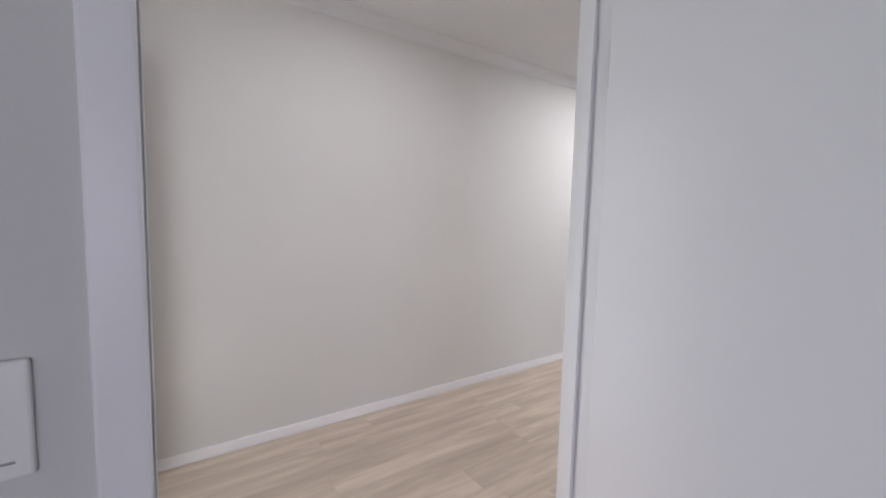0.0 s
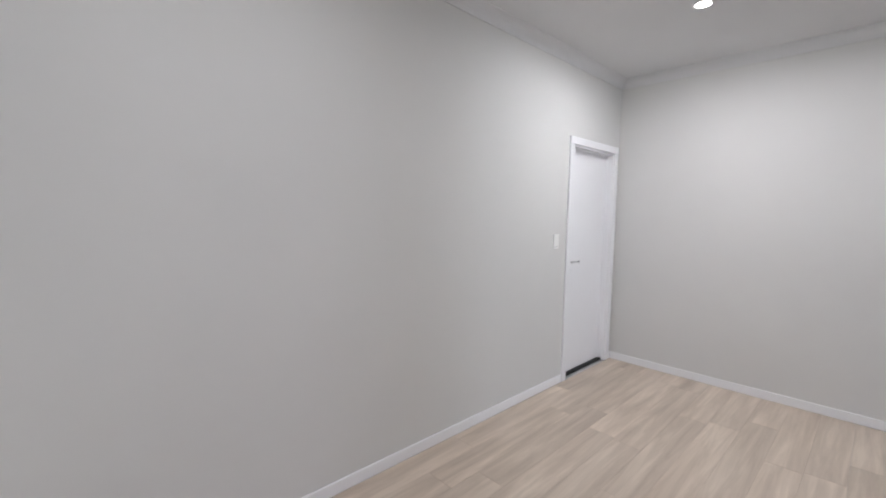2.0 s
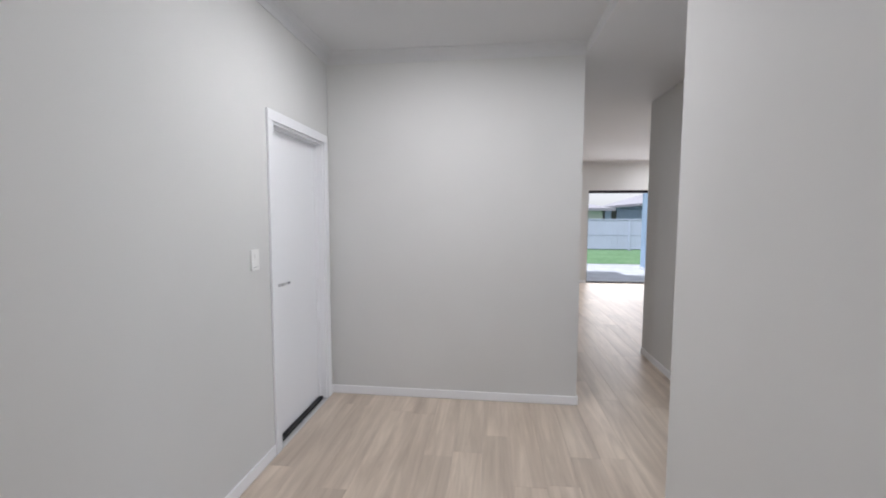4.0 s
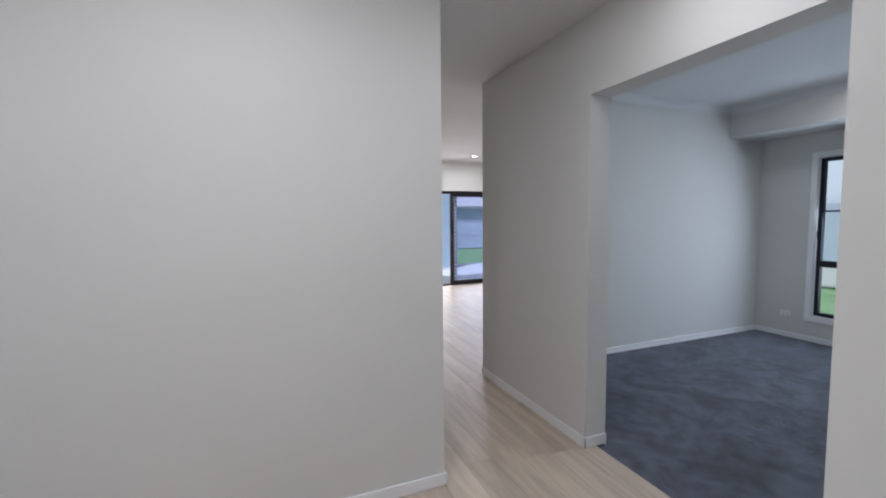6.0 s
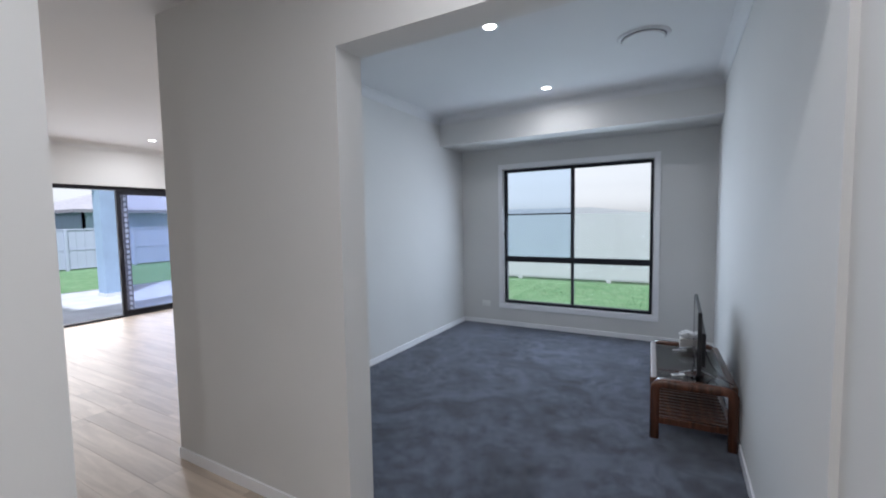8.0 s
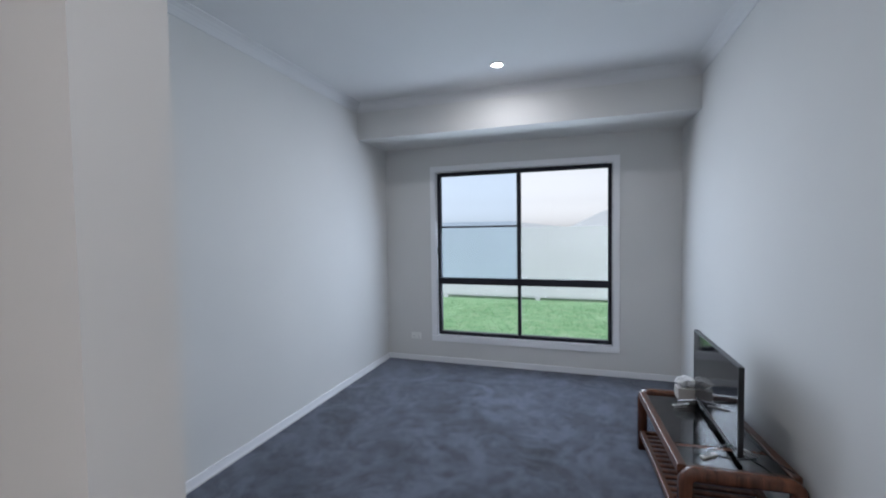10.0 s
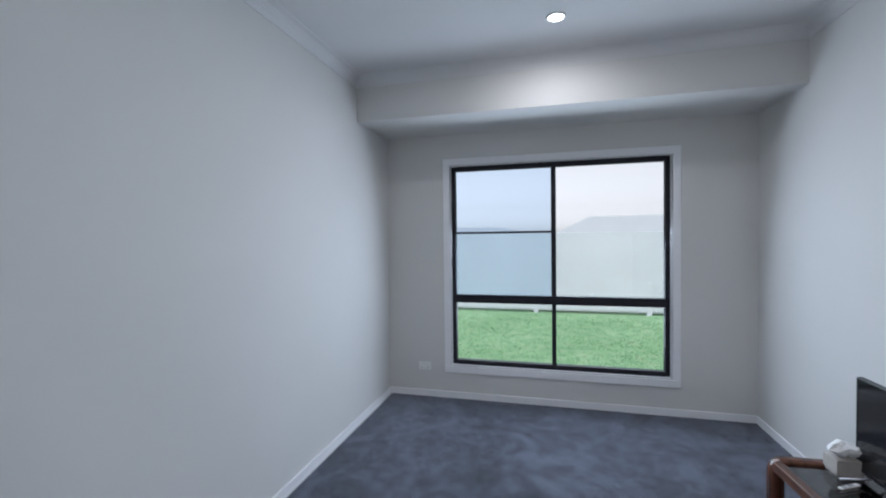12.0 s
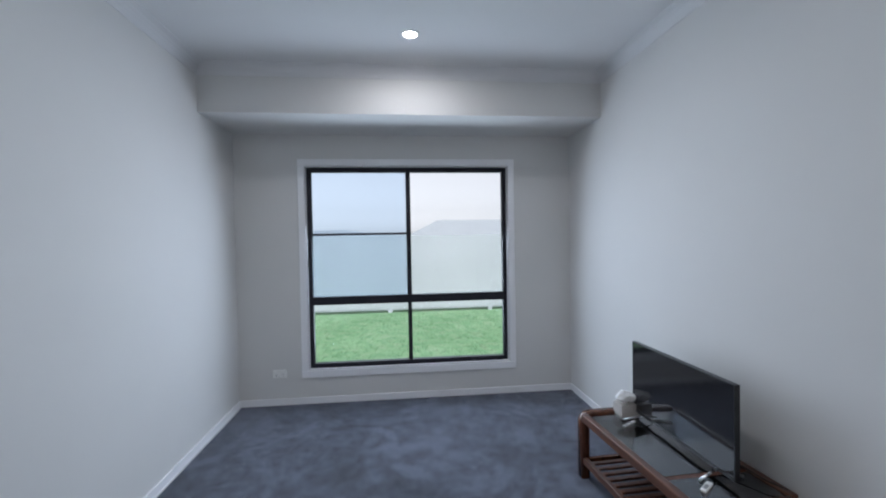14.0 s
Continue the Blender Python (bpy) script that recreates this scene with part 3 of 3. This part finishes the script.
def recess_door():
    """A closed door in the side wall of the recess beyond the living room."""
    th = thing("door_5", "closed flush white door in a white painted frame", "door", kind="structure")
    boxes("leaf", [(3.052, 3.066, 12.0, 12.6, .015, 2.04)], WHITE, th, r=.002)
    boxes("architrave", [(3.05, 3.07, 11.935, 11.996, .069, 2.045), (3.05, 3.07, 12.604, 12.665, .069, 2.045), (3.05, 3.07, 11.935, 12.665, 2.046, 2.106)], WHITE, th, r=.003)


recess_door()
fr = thing("door_frame", "white painted timber frame of the front doorway", "door frame", kind="structure")
boxes("jamb", [(.45, .47, -.02, .08, 0, 2.15), (1.28, 1.30, -.02, .08, 0, 2.15), (.47, 1.28, -.02, .08, 2.13, 2.15)], WHITE, fr)
boxes("architrave", [(.385, .452, .08, .096, 0, 2.15), (1.298, 1.362, .08, .096, 0, 2.15), (.385, 1.362, .08, .096, 2.15, 2.215)], WHITE, fr, r=.003)


# ---- fixtures ----
def downlight(x, y, z, power=None):
    th = thing("downlight", "small round white recessed ceiling downlight, lit, some added unseen as fill", "downlight", "ceiling downlights", (x, y, z))
    bm = bmesh.new()
    n = 40
    prof = [(.043, -.001), (.045, -.006), (.056, -.006), (.059, -.004), (.06, 0)]
    rings = [[bm.verts.new((r * math.cos(2 * math.pi * i / n), r * math.sin(2 * math.pi * i / n), zz)) for i in range(n)] for r, zz in prof]
    for a, b in zip(rings, rings[1:]):
        for i in range(n):
            bm.faces.new((a[i], a[(i + 1) % n], b[(i + 1) % n], b[i]))
    part("trim_ring", bm, PLASTIC, th, "white trim ring", True)
    bm = bmesh.new()
    disc(bm, 0, 0, -.003, .044, .002, 32)
    part("diffuser", bm, LAMPG, th, "glowing round diffuser")
    l = new("downlight_lamp", bpy.data.lights.new("downlight_lamp", "AREA"))
    l.data.shape, l.data.size, l.data.energy, l.data.color = "DISK", .07, power or LAMP_W, (1, .97, .96)
    l.location = (x, y, z - .009)


# (1.4, 11.0), (6.6, 9.4) and (2.45, 4.7) are unseen fills added for brightness.
for x, y in ((.976, 4.46), (.976, 2.0), (5.785, 5.487), (4.266, 5.45), (4.87, 11.02), (1.4, 11.0), (6.6, 9.4), (2.45, 4.7)):
    downlight(x, y, LIVING_Z if y > 7 else SOFFIT_Z if x == 2.45 else CEIL_Z, 4.8 if x == 2.45 else 6 if x > 5.5 and y < 7 else 3.3 if 4 < y < 7 and x > 3 else 17 if x < 1.5 and y > 3 else 5.5 if x < 1.5 else 15)


def vent():
    th = thing("air_vent", "round white ceiling air diffuser with a flat centre plate", "air vent", at=(5.0, 4.56, CEIL_Z))
    n = 48

    def ring(prof, name, label, mat_):
        bm = bmesh.new()
        rings = [[bm.verts.new((r * math.cos(2 * math.pi * i / n), r * math.sin(2 * math.pi * i / n), zz)) for i in range(n)] for r, zz in prof]
        for a, b in zip(rings, rings[1:]):
            for i in range(n):
                bm.faces.new((a[i], a[(i + 1) % n], b[(i + 1) % n], b[i]))
        part(name, bm, mat_, th, label, True)

    ring([(.15, -.001), (.152, -.012), (.172, -.01), (.178, 0)], "rim", "white outer rim", CEILM)
    # No real hole: the disc's grey paints the shade behind the plate.
    ring([(.001, -.0015), (.15, -.0015)], "throat", "flat disc coloured dark for the shade in the duct opening", DUCT)
    bm = bmesh.new()
    disc(bm, 0, 0, -.024, .138, .008, 48, .142)
    part("plate", bm, CEILM, th, "white round centre plate")
    bm = bmesh.new()
    disc(bm, 0, 0, -.016, .02, .015, 16)
    part("stem", bm, PLASTIC, th)


vent()


def plate(name, label, category, at, turn, w, h, slots):
    """A wall plate whose face looks to its own +x."""
    th = thing(name, label, category, at=at, turn=turn)
    boxes("plate", [(0, .009, -w / 2, w / 2, -h / 2, h / 2)], PLASTIC, th, r=.003)
    for (a, b, c, d) in slots:
        boxes("rocker", [(.009, .0125, a, b, c, d)], PLASTIC, th, r=.001)
    boxes("shadow_line", [(.009, .0096, -w * .32, w * .32, -h * .36, -h * .34)], GREYPL, th)
    return th


plate("light_switch", "white upright plastic light switch beside the closed hall door", "light switch", (-.012, 4.512, 1.23), 0, .076, .118, [(-.012, .012, .005, .035)])
plate("light_switch", "white plastic upright light switch beside the bedroom door", "light switch", (2.09, .783, 1.245), 0, .076, .118, [(-.012, .012, .005, .035)])
plate("light_switch", "white plastic light switch at the far end of the corridor", "light switch", (3.13, 11.9, 1.38), -90, .076, .118, [(-.012, .012, .005, .035)])
out = plate("power_outlet", "white plastic double power outlet low on the wall beside the window", "power outlet", (6.965, 6.672, .265), 180, .118, .074, [(-.045, -.028, .008, .026), (.028, .045, .008, .026)])
for s in (-1, 1):
    boxes("socket_slots", [(.0091, .0098, s * .028 - .008, s * .028 - .005, -.012, -.002), (.0091, .0098, s * .028 + .005, s * .028 + .008, -.012, -.002), (.0091, .0098, s * .028 - .0015, s * .028 + .0015, -.026, -.016)], GREYPL, out)


out = plate("power_outlet", "white plastic power outlet with a black plug behind the low table", "power outlet", (5.099, 3.958, 0.275), 90, .118, .074, [(-.045, -.028, .008, .026)])
boxes("plug", [(.0095, .04, -.004, .03, -.03, -.004)], TVBODY, out, "black plug", r=.004)


out = plate("power_outlet", "white plastic power outlet low on the far recess wall", "power outlet", (2.62, 12.7, .38), -90, .118, .074, [(-.045, -.028, .008, .026)])
boxes("plug", [(.0095, .04, -.02, .02, -.02, .014)], TVBODY, out, "black plug", r=.004)


# ---- low table with the television ----
TX0, TX1, TY0, TY1, TH = 4.575, 5.575, 3.995, 4.485, .4


def low_table():
    th = thing("low_table", "low red-brown wooden table with glass top and slatted shelf", "table", at=((TX0 + TX1) / 2, (TY0 + TY1) / 2, MF + .006), turn=3)
    L, D, H = (TX1 - TX0) / 2, (TY1 - TY0) / 2, TH

    def end(x):
        """A bent frame: two legs and the top bar as one rounded arch."""
        r, t, w = .07, .055, .06
        path = [(-D, 0), (-D, H - r)]
        path += [(-D + r - r * math.cos(a), H - r + r * math.sin(a)) for a in [math.pi / 2 * k / 6 for k in range(1, 7)]]
        path += [(D - r + r * math.sin(a), H - r + r * math.cos(a)) for a in [math.pi / 2 * k / 6 for k in range(0, 7)]]
        path += [(D, 0)]
        bm = bmesh.new()
        outer, inner = [], []
        for i, (y, z) in enumerate(path):
            p, q = path[max(i - 1, 0)], path[min(i + 1, len(path) - 1)]
            d = Vector((q[0] - p[0], q[1] - p[1])).normalized()
            nrm = Vector((d.y, -d.x))
            outer.append((y, z))
            inner.append((y + nrm.x * t, z + nrm.y * t))
        rings = []
        for (oy, oz), (iy, iz) in zip(outer, inner):
            c = .008
            oy2, oz2 = oy + (iy - oy) * .18, oz + (iz - oz) * .18
            iy2, iz2 = iy + (oy - iy) * .18, iz + (oz - iz) * .18
            rings.append([bm.verts.new(v) for v in ((x - w / 2 + c, oy, oz), (x + w / 2 - c, oy, oz), (x + w / 2, oy2, oz2), (x + w / 2, iy2, iz2), (x + w / 2 - c, iy, iz), (x - w / 2 + c, iy, iz), (x - w / 2, iy2, iz2), (x - w / 2, oy2, oz2))])
        for a, b in zip(rings, rings[1:]):
            for i in range(8):
                bm.faces.new((a[i], b[i], b[(i + 1) % 8], a[(i + 1) % 8]))
        bm.faces.new(rings[0])
        bm.faces.new(rings[-1][::-1])
        bmesh.ops.recalc_face_normals(bm, faces=bm.faces[:])
        return part("end_frame", bm, STANDEND, th, "dark red-brown bent wooden end frame", True)

    for x in (-L + .025, L - .025):
        end(x)
    for y in (-D + .022, D - .022):
        boxes("top_rail", [(-L + .05, L - .05, y - .02, y + .02, H - .052, H - .006)], STANDW, th, r=.005)
        boxes("shelf_rail", [(-L + .05, L - .05, y - .014, y + .014, .09, .13)], STANDW, th, r=.004)
    boxes("crossbar", [(-.25, -.22, -D + .042, D - .042, H - .045, H - .016)], STANDEND, th, r=.003)
    for a, b in ((-L + .05, -.25), (-.22, L - .05)):
        boxes("glass_panel", [(a, b, -D + .042, D - .042, H - .022, H - .015)], TABLEG, th, "grey tinted glass panel", r=.001)
    for x in (-L + .058, L - .058):
        boxes("end_rail", [(x - .012, x + .012, -D + .036, D - .036, .085, .13)], STANDEND, th, r=.003)
    n = 15
    for i in range(n):
        x = -L + .10 + (2 * L - .2) * i / (n - 1)
        boxes("slat", [(x - .014, x + .014, -D + .034, D - .034, .105, .119)], STANDW, th, r=.003)


low_table()
GT = MF + .006 + TH - .015


def television():
    x0, x1, y, z0, z1 = 4.712, 5.49, 4.19, GT + .028, .812
    th = thing("television", "black flat-screen television on splayed silver feet on the low table", "television", at=((x0 + x1) / 2, y, GT))
    w, h0, h1 = (x1 - x0) / 2, z0 - GT, z1 - GT
    boxes("casing", [(-w, w, -.022, 0, h0, h1), (-w * .75, w * .75, -.05, -.022, h0 + .03, h0 + .26)], TVBODY, th, r=.004)
    boxes("screen", [(-w + .008, w - .008, 0, .0012, h0 + .018, h1 - .008)], SCREEN, th, "switched-off glossy black screen")
    boxes("bezel", [(-w + .002, w - .002, 0, .003, h0 + .002, h0 + .017), (-w + .001, -w + .007, 0, .003, h0 + .018, h1 - .002), (w - .007, w - .001, 0, .003, h0 + .018, h1 - .002), (-w + .008, w - .008, 0, .003, h1 - .0075, h1 - .002)], TVBODY, th)
    for s in (-1, 1):
        bm = bmesh.new()
        rod(bm, (s * w * .72, -.012, h0 + .01), (s * w * .8, .105, .006), .0055, 10)
        rod(bm, (s * w * .72, -.012, h0 + .01), (s * w * .8, -.105, .006), .0055, 10)
        part("foot", bm, STEEL, th, "splayed silver foot", True)
    cu = bmesh.new()
    pts = [(-.1, -.05, h0 + .1), (-.2, -.09, .05), (-w + .0, -.14, .03), (-w - .06, -.19, .02)]
    for a, b in zip(pts, pts[1:]):
        rod(cu, a, b, .003, 8)
    part("cable", cu, DARKGAP, th, "thin black cable", True)


television()


def tissue_box():
    th = thing("tissue_box", "pale tissue box with a pulled-up white tissue on the table", "tissue box", at=(5.495, 4.235, GT), turn=4)
    boxes("box", [(-.045, .045, -.055, .055, 0, .072)], BOXM, th, r=.003)
    bm = bmesh.new()
    rng = random.Random(4)
    n, rows_ = 14, []
    for k, (r, z) in enumerate(((.02, .072), (.038, .085), (.052, .103), (.04, .122), (.012, .13))):
        rows_.append([bm.verts.new((r * (1 + .35 * math.sin(3 * a + k)) * math.cos(a), 1.1 * r * (1 + .3 * rng.random()) * math.sin(a), z + .012 * rng.random())) for a in [2 * math.pi * i / n for i in range(n)]])
    for a, b in zip(rows_, rows_[1:]):
        for i in range(n):
            bm.faces.new((a[i], a[(i + 1) % n], b[(i + 1) % n], b[i]))
    bm.faces.new(rows_[-1])
    part("tissue", bm, PAPER, th, "crumpled white tissue")


tissue_box()
rc = thing("remote_control", "slim white remote control lying on the glass top", "remote control", at=(5.36, 4.29, GT), turn=-62)
boxes("body", [(-.055, .055, -.010, .010, 0, .008)], PLASTIC, rc, r=.004)
boxes("buttons", [(-.045, -.02, -.006, .006, .008, .0095), (-.01, .02, -.006, .006, .008, .0095)], GREYPL, rc)
rc = thing("remote_control", "small white remote control lying near the table's end", "remote control", at=(4.74, 4.30, GT), turn=-55)
boxes("body", [(-.045, .045, -.013, .013, 0, .011)], PLASTIC, rc, r=.004)
boxes("buttons", [(-.03, .01, -.007, .007, .011, .0125)], GREYPL, rc)


# ---- grass blades outside the window ----
def blades(name, x0, x1, y0, y1, n, label):
    rng = np.random.default_rng(7)
    px, py = rng.uniform(x0, x1, n), rng.uniform(y0, y1, n)
    a, h, w = rng.uniform(0, 6.283, n), rng.uniform(.012, .03, n), rng.uniform(.003, .007, n)
    lx, ly = rng.normal(0, .012, n), rng.normal(0, .012, n)
    v = np.empty((n, 3, 3))
    v[:, 0] = np.stack([px - w * np.cos(a), py - w * np.sin(a), np.full(n, GZ)], 1)
    v[:, 1] = np.stack([px + w * np.cos(a), py + w * np.sin(a), np.full(n, GZ)], 1)
    v[:, 2] = np.stack([px + lx, py + ly, GZ + h], 1)
    me = bpy.data.meshes.new(name)
    me.from_pydata(v.reshape(-1, 3).tolist(), [], np.arange(3 * n).reshape(-1, 3).tolist())
    me.materials.append(GRASS)
    tagged(new(name, me), label, "grass", "", "stuff")


blades("grass", 7.3, 12.6, 1.5, 9.5, 25000, "short mown green grass outside the window")


# ---- floor planks ----
def planks(name, label, x0, x1, y0, y1, ob_name, count=300):
    """Planks 180 mm wide laid along y with staggered ends, each its own object on shared meshes."""
    th = thing(name, label, "floor", kind="structure")
    rng = random.Random(3)
    w, L, g = .18, 1.22, .0003
    meshes = {}
    x = x0
    while x < x1 - .01:
        xe = min(x + w, x1)
        y = y0 - rng.random() * L
        while y < y1:
            a, b = max(y, y0), min(y + L, y1)
            if b - a > .02:
                key = (round(xe - x, 3), round(b - a, 3))
                if key not in meshes:
                    bm = bmesh.new()
                    hx, hy, c = key[0] / 2 - g, key[1] / 2 - g, .0008
                    low = [bm.verts.new((sx * hx, sy * hy, -.012)) for sx, sy in ((-1, -1), (1, -1), (1, 1), (-1, 1))]
                    mid = [bm.verts.new((sx * hx, sy * hy, -c)) for sx, sy in ((-1, -1), (1, -1), (1, 1), (-1, 1))]
                    top = [bm.verts.new((sx * (hx - c), sy * (hy - c), 0)) for sx, sy in ((-1, -1), (1, -1), (1, 1), (-1, 1))]
                    for r1, r2 in ((low, mid), (mid, top)):
                        for i in range(4):
                            bm.faces.new((r1[i], r1[(i + 1) % 4], r2[(i + 1) % 4], r2[i]))
                    bm.faces.new(top)
                    me = bpy.data.meshes.new("plank")
                    bm.to_mesh(me)
                    bm.free()
                    me.materials.append(PLANK)
                    meshes[key] = me
                p = new(ob_name, meshes[key])
                p.location = ((x + xe) / 2, (a + b) / 2, 0)
                p.parent = th
            y += L
        x = xe
    return th


planks("floor_hall", "light oak-look vinyl plank floor with a fine grain", 0.0, 1.98, -.02, 5.6, "plank")
planks("floor_nook", "light oak-look vinyl plank floor with a fine grain", 1.98, 3.02, 3.95, 8.2, "plank")
planks("floor_living", "light oak-look vinyl plank floor with a fine grain", -.2, 6.96, 8.2, 11.96, "plank")
planks("floor_recess", "light oak-look vinyl plank floor with a fine grain", 1.4, 3.07, 11.96, 12.7, "plank")
planks("floor_living_south", "light oak-look vinyl plank floor with a fine grain", 3.02, 6.96, 7.11, 8.2, "plank")
